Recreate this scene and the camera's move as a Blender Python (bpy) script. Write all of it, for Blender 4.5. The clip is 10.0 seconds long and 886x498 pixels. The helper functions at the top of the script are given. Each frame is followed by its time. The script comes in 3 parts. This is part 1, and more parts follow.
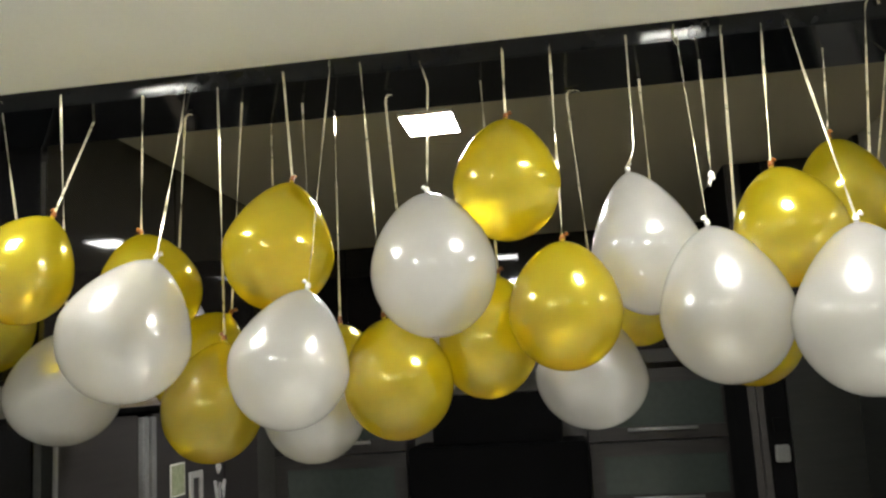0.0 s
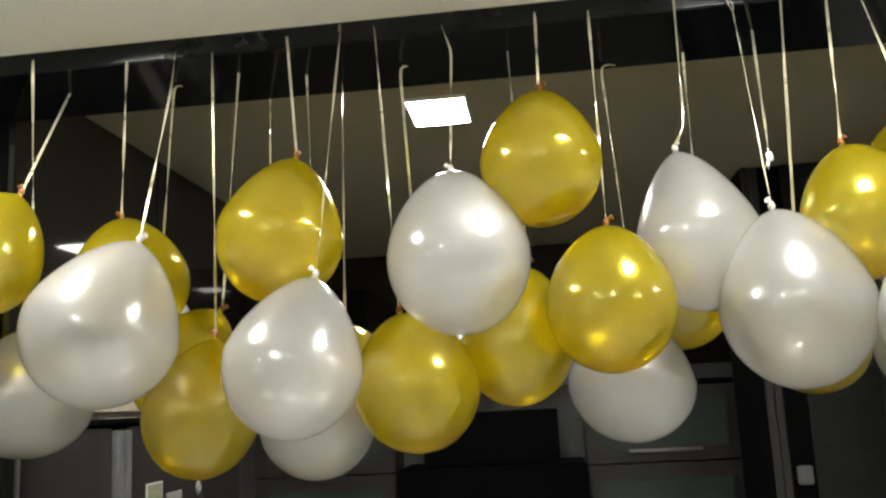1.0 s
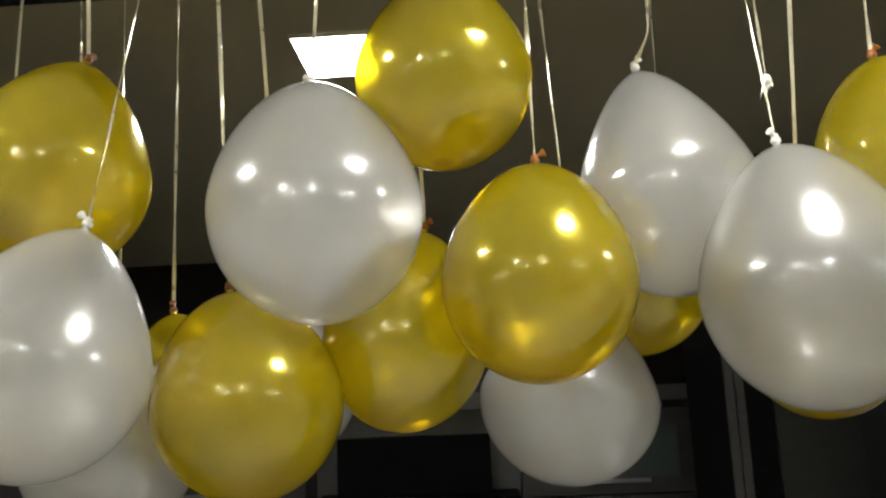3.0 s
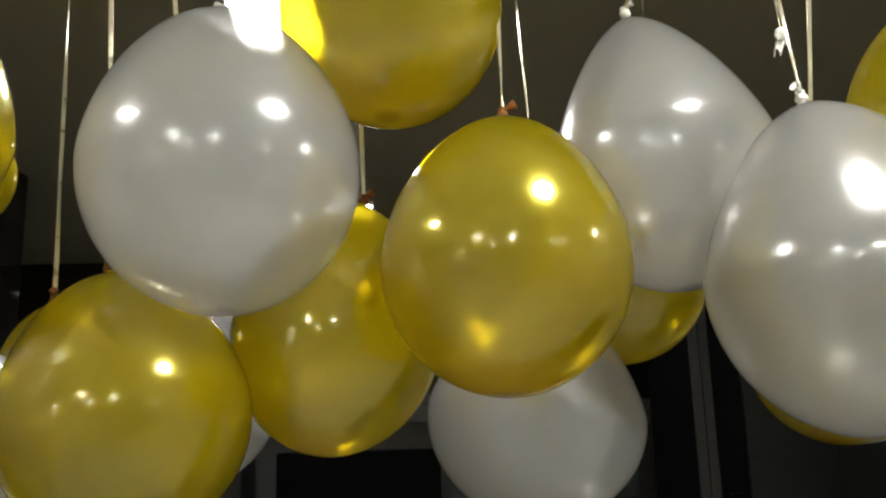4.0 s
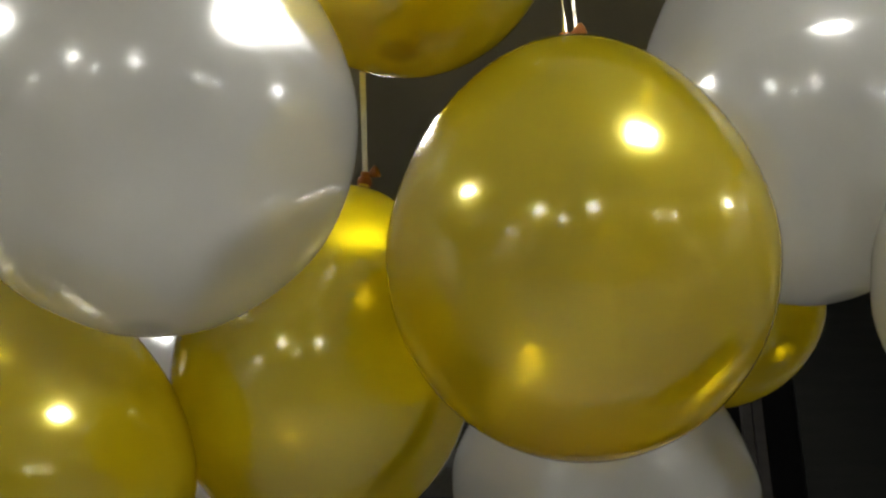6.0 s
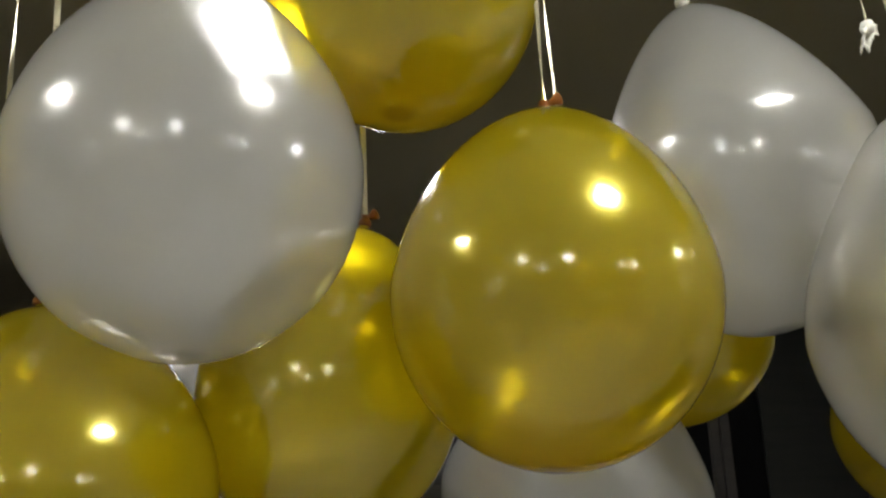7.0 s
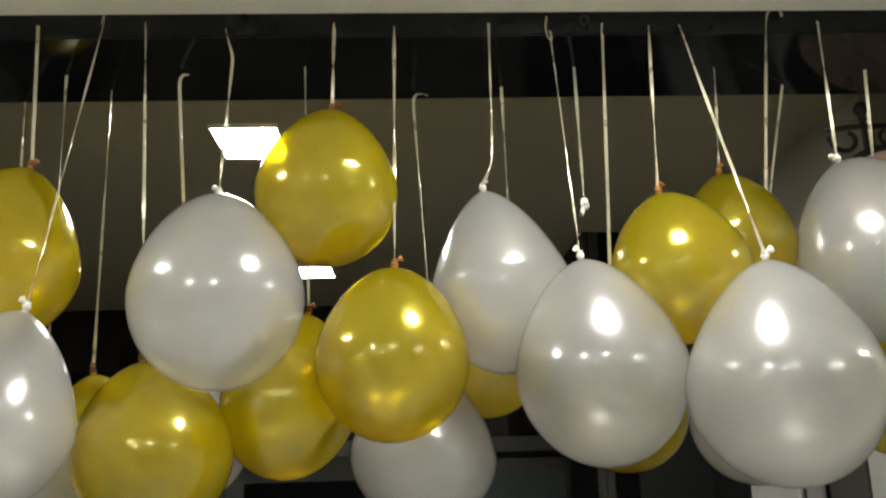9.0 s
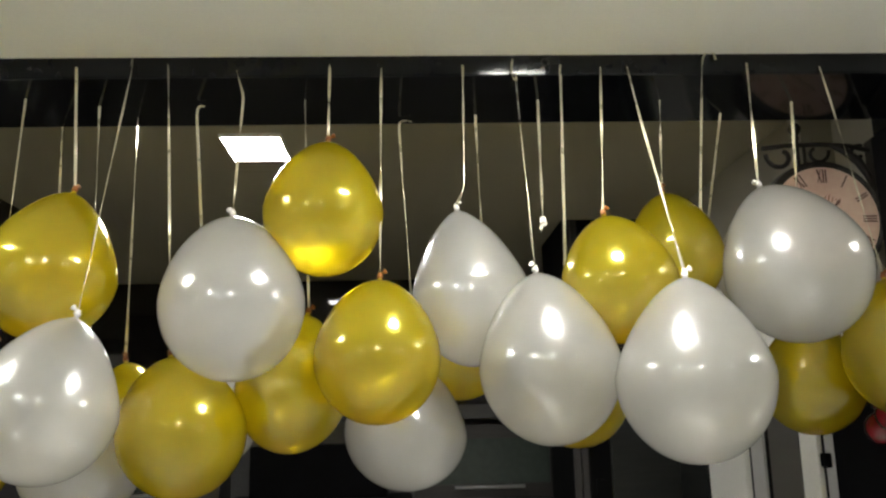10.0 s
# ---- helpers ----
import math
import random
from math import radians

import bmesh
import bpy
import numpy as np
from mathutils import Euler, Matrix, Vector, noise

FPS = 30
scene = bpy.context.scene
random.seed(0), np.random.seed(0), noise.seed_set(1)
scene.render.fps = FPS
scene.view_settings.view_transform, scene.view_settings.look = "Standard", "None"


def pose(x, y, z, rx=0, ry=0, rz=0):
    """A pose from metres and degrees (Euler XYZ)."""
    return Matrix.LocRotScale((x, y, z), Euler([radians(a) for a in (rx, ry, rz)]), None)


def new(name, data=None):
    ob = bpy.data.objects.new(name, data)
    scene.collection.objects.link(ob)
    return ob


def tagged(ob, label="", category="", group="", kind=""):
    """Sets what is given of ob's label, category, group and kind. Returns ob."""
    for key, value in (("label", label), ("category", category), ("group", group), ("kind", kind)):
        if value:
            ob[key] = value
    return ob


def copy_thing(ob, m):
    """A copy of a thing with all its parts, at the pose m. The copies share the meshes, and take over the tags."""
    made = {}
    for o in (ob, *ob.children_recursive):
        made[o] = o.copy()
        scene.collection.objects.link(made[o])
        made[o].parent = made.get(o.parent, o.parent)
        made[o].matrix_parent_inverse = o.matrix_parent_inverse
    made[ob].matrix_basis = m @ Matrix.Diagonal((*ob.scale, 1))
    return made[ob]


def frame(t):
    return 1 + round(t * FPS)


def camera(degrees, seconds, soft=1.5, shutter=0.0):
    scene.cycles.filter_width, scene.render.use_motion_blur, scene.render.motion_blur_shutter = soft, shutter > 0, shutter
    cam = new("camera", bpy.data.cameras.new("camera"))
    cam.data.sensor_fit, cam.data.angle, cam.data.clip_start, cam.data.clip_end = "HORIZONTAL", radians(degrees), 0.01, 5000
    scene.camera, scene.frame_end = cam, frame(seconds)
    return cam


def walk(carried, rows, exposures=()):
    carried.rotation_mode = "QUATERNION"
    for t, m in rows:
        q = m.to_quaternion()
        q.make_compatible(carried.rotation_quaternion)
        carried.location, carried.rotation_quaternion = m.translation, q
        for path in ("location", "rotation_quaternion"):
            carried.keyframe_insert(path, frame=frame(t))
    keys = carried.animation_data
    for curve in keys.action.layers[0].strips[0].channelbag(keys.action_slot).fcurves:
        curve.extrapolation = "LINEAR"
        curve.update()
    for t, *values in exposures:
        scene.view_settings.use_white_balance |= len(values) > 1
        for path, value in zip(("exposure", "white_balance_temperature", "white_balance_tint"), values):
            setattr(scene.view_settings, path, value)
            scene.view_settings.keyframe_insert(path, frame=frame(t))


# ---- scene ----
cam = camera(54.7, 10.0, soft=2.4)
METRES, EYE, TILT, LEAN, TURN = 2.75, 1.9, 0.0, 0.0, 7.9
ROWS = [
    (0.0, 0.0, 0.0, 0.0, 0.5, 8.71, 3.23),
    (0.5, -0.0208, 0.0502, -0.0086, 0.41, 9.33, 3.04),
    (1.0, -0.0394, 0.0947, -0.0133, -1.17, 10.22, 2.87),
    (1.5, -0.0203, 0.1424, -0.0144, -2.55, 10.57, 2.77),
    (2.0, 0.0097, 0.1935, -0.0163, -2.53, 10.81, 2.63),
    (3.5, 0.0186, 0.3583, -0.013, -6.74, 11.88, 1.97),
    (4.0, 0.0292, 0.4001, -0.0107, -8.01, 12.19, 1.61),
    (4.5, 0.023, 0.4466, -0.0091, -7.43, 12.86, 1.09),
    (5.0, 0.0271, 0.4819, -0.009, -7.09, 13.93, 1.27),
    (6.5, 0.0408, 0.511, 0.0018, -7.75, 15.29, 1.58),
    (7.0, 0.0279, 0.4753, -0.003, -8.91, 15.94, 1.47),
    (7.5, 0.034, 0.4082, -0.0101, -9.69, 16.29, 1.28),
    (8.0, 0.0345, 0.3283, -0.0125, -10.37, 16.46, 1.32),
    (8.5, 0.0212, 0.2541, -0.0188, -10.21, 15.57, 1.54),
    (9.0, 0.0353, 0.1876, -0.0126, -10.06, 14.23, 1.61),
    (9.5, 0.0437, 0.1175, -0.002, -10.36, 12.46, 1.49),
    (10.0, 0.0339, 0.0723, 0.001, -10.01, 11.59, 1.34),
]
walk(cam, [(t, pose(0, 0, EYE, TILT, LEAN, TURN) @ pose(METRES * x, METRES * y, METRES * z, 90 + pitch, roll, yaw)) for t, x, y, z, yaw, pitch, roll in ROWS],
     [(0.0, 0.44), (1.0, 0.38), (2.0, 0.26), (3.5, -0.22), (5.0, -0.44), (6.5, -0.60), (7.5, -0.48), (8.5, -0.20), (10.0, 0.19)])

# ---- light ----
world = bpy.data.worlds.new("night")
scene.world = world
world.use_nodes = True
world.node_tree.nodes["Background"].inputs[0].default_value = (0.02, 0.022, 0.03, 1)
world.node_tree.nodes["Background"].inputs[1].default_value = 0.2
PANEL, DIM, REAR = 187.0, 125.0, 20.0      # glow of the living room panels and the two kitchen panels


# ---- materials ----
def material(name, base, rough=0.5, metal=0.0, coat=0.0, spec=0.5):
    m = bpy.data.materials.new(name)
    m.use_nodes = True
    b = m.node_tree.nodes["Principled BSDF"]
    b.inputs["Base Color"].default_value = (*base, 1)
    b.inputs["Roughness"].default_value = rough
    b.inputs["Metallic"].default_value = metal
    b.inputs["Coat Weight"].default_value = coat
    b.inputs["Coat Roughness"].default_value = 0.05
    b.inputs["Specular IOR Level"].default_value = spec
    return m, m.node_tree, b


def grain(m, tree, b, dark, light, scale=8.0, fine=90.0, stretch=(1, 1, 1), bump=0.1, rough=None):
    """Colour between two tones at two scales, with fine relief."""
    n, l = tree.nodes, tree.links
    co = n.new("ShaderNodeTexCoord")
    mp = n.new("ShaderNodeMapping")
    mp.inputs["Scale"].default_value = stretch
    l.new(co.outputs["Object"], mp.inputs["Vector"])
    big, small = n.new("ShaderNodeTexNoise"), n.new("ShaderNodeTexNoise")
    big.inputs["Scale"].default_value, small.inputs["Scale"].default_value = scale, fine
    big.inputs["Detail"].default_value, small.inputs["Detail"].default_value = 5, 3
    for t in (big, small):
        l.new(mp.outputs[0], t.inputs["Vector"])
    mix = n.new("ShaderNodeMix")
    mix.data_type = "FLOAT"
    mix.inputs[0].default_value = 0.4
    l.new(big.outputs["Fac"], mix.inputs[2])
    l.new(small.outputs["Fac"], mix.inputs[3])
    ramp = n.new("ShaderNodeValToRGB")
    ramp.color_ramp.elements[0].position, ramp.color_ramp.elements[1].position = 0.32, 0.68
    ramp.color_ramp.elements[0].color, ramp.color_ramp.elements[1].color = (*dark, 1), (*light, 1)
    l.new(mix.outputs[0], ramp.inputs[0])
    l.new(ramp.outputs[0], b.inputs["Base Color"])
    if bump:
        bp = n.new("ShaderNodeBump")
        bp.inputs["Strength"].default_value = bump
        bp.inputs["Distance"].default_value = 0.002
        l.new(small.outputs["Fac"], bp.inputs["Height"])
        l.new(bp.outputs[0], b.inputs["Normal"])
    if rough:
        rr = n.new("ShaderNodeMapRange")
        rr.inputs[3].default_value, rr.inputs[4].default_value = rough
        l.new(big.outputs["Fac"], rr.inputs[0])
        l.new(rr.outputs[0], b.inputs["Roughness"])
    return m


def plain(name, dark, light, rough=(0.4, 0.6), metal=0.0, coat=0.0, spec=0.5, **more):
    return grain(*material(name, light, 0.5, metal, coat, spec), dark, light, rough=rough, **more)


def latex(name, deep, pale, tip, end_tint, clear, share, flake):
    """Pearly balloon skin: flakes in a cloudy film that lets light through, under a wet gloss."""
    m, tree, b = material(name, pale, 0.3, flake, 0.0)
    n, l = tree.nodes, tree.links
    grain(m, tree, b, deep, pale, scale=6.0, fine=22.0, bump=0.0, rough=(0.20, 0.262))
    ramp = [x for x in n if x.type == "VALTORGB"][0]
    co = n.new("ShaderNodeTexCoord")
    last = ramp.outputs[0]
    # colour deepens round the closed end, darkest in the spot where film is thickest
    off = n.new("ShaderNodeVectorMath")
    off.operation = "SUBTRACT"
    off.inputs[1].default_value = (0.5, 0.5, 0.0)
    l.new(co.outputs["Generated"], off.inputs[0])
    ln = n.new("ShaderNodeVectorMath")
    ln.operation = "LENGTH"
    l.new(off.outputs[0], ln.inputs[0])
    for colour, lo, hi, least in ((end_tint, 0.10, 0.42, 0.35), (tip, 0.028, 0.085, 0.0)):
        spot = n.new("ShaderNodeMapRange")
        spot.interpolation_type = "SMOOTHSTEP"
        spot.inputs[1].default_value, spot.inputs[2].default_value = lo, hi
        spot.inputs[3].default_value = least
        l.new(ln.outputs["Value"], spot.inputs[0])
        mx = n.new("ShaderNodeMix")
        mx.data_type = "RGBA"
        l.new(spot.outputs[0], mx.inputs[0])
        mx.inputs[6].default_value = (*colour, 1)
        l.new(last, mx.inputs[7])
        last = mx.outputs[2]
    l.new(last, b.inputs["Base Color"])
    tl = n.new("ShaderNodeBsdfTranslucent")
    l.new(last, tl.inputs[0])
    rf = n.new("ShaderNodeBsdfRefraction")
    rf.inputs["Color"].default_value = (*clear, 1)
    rf.inputs["Roughness"].default_value = 1.0
    rf.inputs["IOR"].default_value = 1.03
    tp = n.new("ShaderNodeBsdfTransparent")
    tp.inputs[0].default_value = (*clear, 1)
    gl = n.new("ShaderNodeBsdfGlossy")
    gl.inputs["Roughness"].default_value = 0.11
    lw = n.new("ShaderNodeLayerWeight")
    lw.inputs[0].default_value = 0.5
    pw = n.new("ShaderNodeMath")
    pw.operation = "POWER"
    pw.inputs[1].default_value = 5.0
    l.new(lw.outputs["Facing"], pw.inputs[0])
    fr = n.new("ShaderNodeMapRange")
    fr.inputs[3].default_value, fr.inputs[4].default_value = 0.085, 0.85
    l.new(pw.outputs[0], fr.inputs[0])
    out = b.outputs[0]
    for fac, other in ((share[0], tl), (share[1], rf), (share[2], tp), (fr, gl)):
        ms = n.new("ShaderNodeMixShader")
        if isinstance(fac, float):
            ms.inputs[0].default_value = fac
        else:
            l.new(fac.outputs[0], ms.inputs[0])
        l.new(out, ms.inputs[1])
        l.new(other.outputs[0], ms.inputs[2])
        out = ms.outputs[0]
    l.new(out, n["Material Output"].inputs[0])
    return m


def glow(name, colour, strength):
    m, tree, b = material(name, (0.8, 0.8, 0.8), 0.4)
    b.inputs["Emission Color"].default_value = (*colour, 1)
    b.inputs["Emission Strength"].default_value = strength
    return m


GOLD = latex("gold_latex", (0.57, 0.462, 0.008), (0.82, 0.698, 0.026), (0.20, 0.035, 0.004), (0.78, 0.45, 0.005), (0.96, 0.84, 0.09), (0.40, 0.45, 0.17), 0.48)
WHITE = latex("pearl_latex", (0.755, 0.75, 0.745), (0.885, 0.88, 0.87), (0.36, 0.35, 0.34), (0.82, 0.81, 0.79), (0.96, 0.955, 0.93), (0.46, 0.38, 0.13), 0.52)
GOLD_KNOT = plain("gold_knot", (0.17, 0.052, 0.008), (0.29, 0.105, 0.014), rough=(0.3, 0.5), scale=60)
WHITE_KNOT = plain("pearl_knot", (0.68, 0.66, 0.6), (0.8, 0.78, 0.72), rough=(0.3, 0.5), scale=60)
RIBBON = plain("ribbon", (0.56, 0.52, 0.36), (0.76, 0.72, 0.55), rough=(0.22, 0.36), metal=0.5, scale=30, bump=0.05)
BEAM = plain("black_laminate", (0.004, 0.0045, 0.006), (0.008, 0.009, 0.012), rough=(0.07, 0.11), scale=3, fine=40, bump=0.0, spec=0.28)
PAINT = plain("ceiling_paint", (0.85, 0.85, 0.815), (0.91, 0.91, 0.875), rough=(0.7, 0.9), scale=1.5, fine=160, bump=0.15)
# kitchen ceiling: its dimness is put into this darker, browner colour
DIMTAUPE = plain("dimmed_taupe_paint", (0.30, 0.272, 0.19), (0.355, 0.32, 0.228), rough=(0.7, 0.9), scale=1.3, fine=160, bump=0.15)
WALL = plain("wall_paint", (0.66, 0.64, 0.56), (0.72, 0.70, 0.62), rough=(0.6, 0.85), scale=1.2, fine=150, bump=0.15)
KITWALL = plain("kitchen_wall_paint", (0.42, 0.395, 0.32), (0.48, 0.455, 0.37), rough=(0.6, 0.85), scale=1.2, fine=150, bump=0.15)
ROOM = plain("living_wall_paint", (0.60, 0.595, 0.565), (0.68, 0.675, 0.645), rough=(0.6, 0.85), scale=1.2, fine=150, bump=0.15)
TILE = plain("floor_tile", (0.41, 0.405, 0.385), (0.49, 0.485, 0.46), rough=(0.30, 0.38), scale=2, fine=40, bump=0.0)
# unseen kitchen floor: darker than the living room's, so less light bounces up
LOWBOUNCE = plain("low_bounce_floor", (0.22, 0.205, 0.175), (0.29, 0.27, 0.23), rough=(0.30, 0.38), scale=2, fine=40, bump=0.0)
GLOSS = plain("dark_gloss_panel", (0.011, 0.010, 0.009), (0.018, 0.016, 0.014), rough=(0.03, 0.06), coat=0.35, scale=2, bump=0.0)
WOOD = plain("dark_oak_veneer", (0.022, 0.020, 0.020), (0.048, 0.043, 0.041), rough=(0.35, 0.5), scale=4, fine=60, stretch=(1, 1, 12), bump=0.15)
FROST = plain("frosted_glass", (0.05, 0.065, 0.058), (0.075, 0.095, 0.085), rough=(0.2, 0.3), scale=1.2, fine=25, bump=0.03)
BLACK = plain("black_enamel", (0.003, 0.003, 0.003), (0.006, 0.006, 0.007), rough=(0.5, 0.65), scale=4, bump=0.02, spec=0.04)
STEEL = plain("brushed_steel", (0.42, 0.42, 0.42), (0.55, 0.55, 0.55), rough=(0.25, 0.4), metal=0.5, scale=6, fine=200, stretch=(1, 1, 20), bump=0.03)
ALU = plain("aluminium_strip", (0.30, 0.30, 0.30), (0.42, 0.42, 0.42), rough=(0.3, 0.45), metal=0.6, scale=8, bump=0.03)
TRIMW = plain("white_trim_paint", (0.66, 0.65, 0.6), (0.76, 0.75, 0.7), rough=(0.35, 0.5), scale=3, bump=0.05)
DARKW = plain("near_black_veneer", (0.010, 0.011, 0.010), (0.020, 0.021, 0.020), rough=(0.35, 0.5), scale=4, fine=60, stretch=(1, 1, 10), bump=0.1, spec=0.3)
GREYW = plain("grey_white_paint", (0.34, 0.335, 0.32), (0.42, 0.415, 0.40), rough=(0.35, 0.5), scale=3, bump=0.05)
DOORG = plain("grey_door_leaf", (0.075, 0.07, 0.06), (0.11, 0.105, 0.09), rough=(0.35, 0.5), scale=3, stretch=(1, 1, 8), bump=0.08)
PELM = plain("dark_grey_laminate", (0.07, 0.07, 0.07), (0.10, 0.10, 0.10), rough=(0.12, 0.2), scale=4, bump=0.0)
GREYT = plain("grey_wall_tile", (0.13, 0.13, 0.125), (0.18, 0.18, 0.175), rough=(0.2, 0.3), scale=4, bump=0.03)
IRON = plain("black_iron", (0.010, 0.008, 0.007), (0.022, 0.018, 0.015), rough=(0.35, 0.55), scale=30, bump=0.2)
DIAL = plain("aged_dial", (0.66, 0.42, 0.34), (0.78, 0.60, 0.48), rough=(0.4, 0.6), scale=9, fine=60, bump=0.02)
INK = plain("dial_ink", (0.10, 0.04, 0.03), (0.17, 0.08, 0.06), rough=(0.5, 0.6), scale=20, bump=0.0)
INKRED = plain("dial_red_ink", (0.30, 0.10, 0.08), (0.40, 0.16, 0.12), rough=(0.5, 0.6), scale=20, bump=0.0)
CREAM = plain("cream_weave", (0.30, 0.25, 0.19), (0.62, 0.55, 0.46), rough=(0.6, 0.8), scale=40, fine=120, bump=0.4)
RED = plain("red_latex", (0.16, 0.004, 0.012), (0.24, 0.008, 0.02), rough=(0.15, 0.25), coat=1.0, scale=9, bump=0.0)
GREENP = plain("green_picture", (0.22, 0.26, 0.14), (0.40, 0.42, 0.28), rough=(0.4, 0.5), scale=40, bump=0.0)
LIGHT = glow("lit_diffuser", (1.0, 0.99, 0.91), PANEL)
DIMLIGHT = glow("kitchen_diffuser", (1.0, 0.99, 0.96), DIM)
REARLIGHT = glow("rear_diffuser", (1.0, 0.99, 0.96), REAR)


# ---- building helpers ----
def mesh_of(name, bm, mat, smooth=False):
    me = bpy.data.meshes.new(name)
    bm.normal_update()
    bm.to_mesh(me)
    bm.free()
    me.materials.append(mat)
    if smooth:
        me.shade_smooth()
    return me


def part(name, bm, mat, parent=None, label="", smooth=False):
    ob = new(name, mesh_of(name, bm, mat, smooth))
    if parent:
        ob.parent = parent
    if label:
        ob["label"] = label
    return ob


def thing(name, m, label, category, group="", kind=""):
    ob = new(name)
    ob.empty_display_size = 0.05
    ob.matrix_basis = m
    return tagged(ob, label, category, group, kind)


def box(x0, x1, y0, y1, z0, z1, bevel=0.0, bm=None):
    bm2 = bmesh.new()
    bmesh.ops.create_cube(bm2, size=1, matrix=Matrix.Translation(((x0 + x1) / 2, (y0 + y1) / 2, (z0 + z1) / 2)) @ Matrix.Diagonal((x1 - x0, y1 - y0, z1 - z0, 1)))
    if bevel:
        bmesh.ops.bevel(bm2, geom=bm2.edges[:], offset=bevel, segments=2, affect="EDGES")
    if bm is None:
        return bm2
    me = bpy.data.meshes.new("tmp")
    bm2.to_mesh(me)
    bm2.free()
    bm.from_mesh(me)
    bpy.data.meshes.remove(me)
    return bm


def lathe(profile, steps=32, bm=None, m=Matrix()):
    """Turn (radius, height) pairs round z; radius 0 at an end closes it."""
    bm = bm or bmesh.new()
    rings = []
    for r, z in profile:
        if r < 1e-6:
            rings.append([bm.verts.new(m @ Vector((0, 0, z)))])
        else:
            rings.append([bm.verts.new(m @ Vector((r * math.cos(2 * math.pi * k / steps), r * math.sin(2 * math.pi * k / steps), z))) for k in range(steps)])
    for a, b in zip(rings, rings[1:]):
        for k in range(steps):
            j = (k + 1) % steps
            if len(a) == 1:
                bm.faces.new((a[0], b[j], b[k]))
            elif len(b) == 1:
                bm.faces.new((a[k], a[j], b[0]))
            else:
                bm.faces.new((a[k], a[j], b[j], b[k]))
    return bm


def tube(points, radius, sides=8, bm=None):
    """A round bar along points, with closed ends; radius may be a list."""
    bm = bm or bmesh.new()
    pts = [Vector(p) for p in points]
    rad = radius if isinstance(radius, list) else [radius] * len(pts)
    rings, side = [], None
    for i, p in enumerate(pts):
        d = (pts[min(i + 1, len(pts) - 1)] - pts[max(i - 1, 0)]).normalized()
        if side is None:
            side = d.orthogonal().normalized()
        side = (side - d * side.dot(d)).normalized()
        up = d.cross(side)
        rings.append([bm.verts.new(p + rad[i] * (math.cos(2 * math.pi * k / sides) * side + math.sin(2 * math.pi * k / sides) * up)) for k in range(sides)])
    for a, b in zip(rings, rings[1:]):
        for k in range(sides):
            j = (k + 1) % sides
            bm.faces.new((a[k], a[j], b[j], b[k]))
    bm.faces.new(rings[0][::-1])
    bm.faces.new(rings[-1])
    return bm


def structure(name, bm, mat, label, category):
    return tagged(part(name, bm, mat), label, category, kind="structure")


# ---- the two rooms ----
NEAR, UNDER, FAR = 2.733, 2.688, 2.80      # living ceiling, beam underside, kitchen ceiling
FRONT, BACK = 2.048, 2.268                # the beam's two faces
structure("floor_living", box(-6, 5.6, -6.2, FRONT, -0.1, 0), TILE, "pale polished floor tiles", "floor")
structure("floor_kitchen", box(-6, 5.6, FRONT, 6.2, -0.1, 0), LOWBOUNCE, "unseen kitchen floor, toned dark to bounce less light", "floor")
structure("ceiling_living", box(-6, 5.6, -6.2, FRONT - 0.001, NEAR, NEAR + 0.15), PAINT, "cream painted living room ceiling", "ceiling")
structure("ceiling_kitchen", box(-3.2, 2.6, BACK, 6.2, FAR, FAR + 0.12), DIMTAUPE, "kitchen ceiling in half light, dimness put into its taupe colour", "ceiling")
bm = box(-3.2, 1.262, FRONT, BACK, UNDER, FAR + 0.12)
for v in bm.verts:                       # the front face leans back, the underside slopes down to the kitchen
    if v.co.y < FRONT + 0.01:
        v.co.y = FRONT + (0.0078 if v.co.z < NEAR else 0.0078 * (NEAR - v.co.z) / (NEAR - UNDER))
    elif v.co.z < NEAR:
        v.co.z = UNDER - 0.040
bmesh.ops.bevel(bm, geom=bm.edges[:], offset=0.003, segments=2, affect="EDGES")
structure("beam", bm, BEAM, "glossy black laminate beam between two rooms", "beam")
structure("wall_back", box(-5.2, 4.7, -5.15, -5.0, 0, NEAR), ROOM, "beige painted wall", "wall")
structure("wall_west", box(-5.2, -5.05, -5.0, FRONT, 0, NEAR), ROOM, "beige painted wall", "wall")
structure("wall_east", box(4.55, 4.7, -5.0, FRONT, 0, NEAR), ROOM, "beige painted wall", "wall")
structure("wall_front_left", box(-5.2, -3.2, FRONT, FRONT + 0.15, 0, NEAR), WALL, "beige painted wall beside the opening", "wall")
structure("wall_front_right", box(1.55, 4.7, FRONT, FRONT + 0.15, 0, NEAR), WALL, "beige painted wall beside the opening", "wall")
structure("wall_north", box(-3.2, 2.6, 5.86, 6.0, 0, FAR), GREYT, "grey tiled kitchen wall", "wall")
structure("wall_kitchen_left", box(-3.35, -3.2, BACK, 6.0, 0, FAR), WALL, "beige kitchen wall", "wall")
structure("column", box(1.256, 1.55, FRONT + 0.03, BACK, 2.03, 2.60, 0.003), BLACK, "black clad upper part of the column under the beam", "column")
structure("column_foot", box(1.256, 1.55, FRONT + 0.03, BACK, 0, 2.028, 0.003), BLACK, "black clad lower part of the column", "column")
structure("beam_end", box(1.264, 1.55, FRONT + 0.004, BACK, 2.602, FAR + 0.1, 0.003), BEAM, "glossy black beam end", "beam")

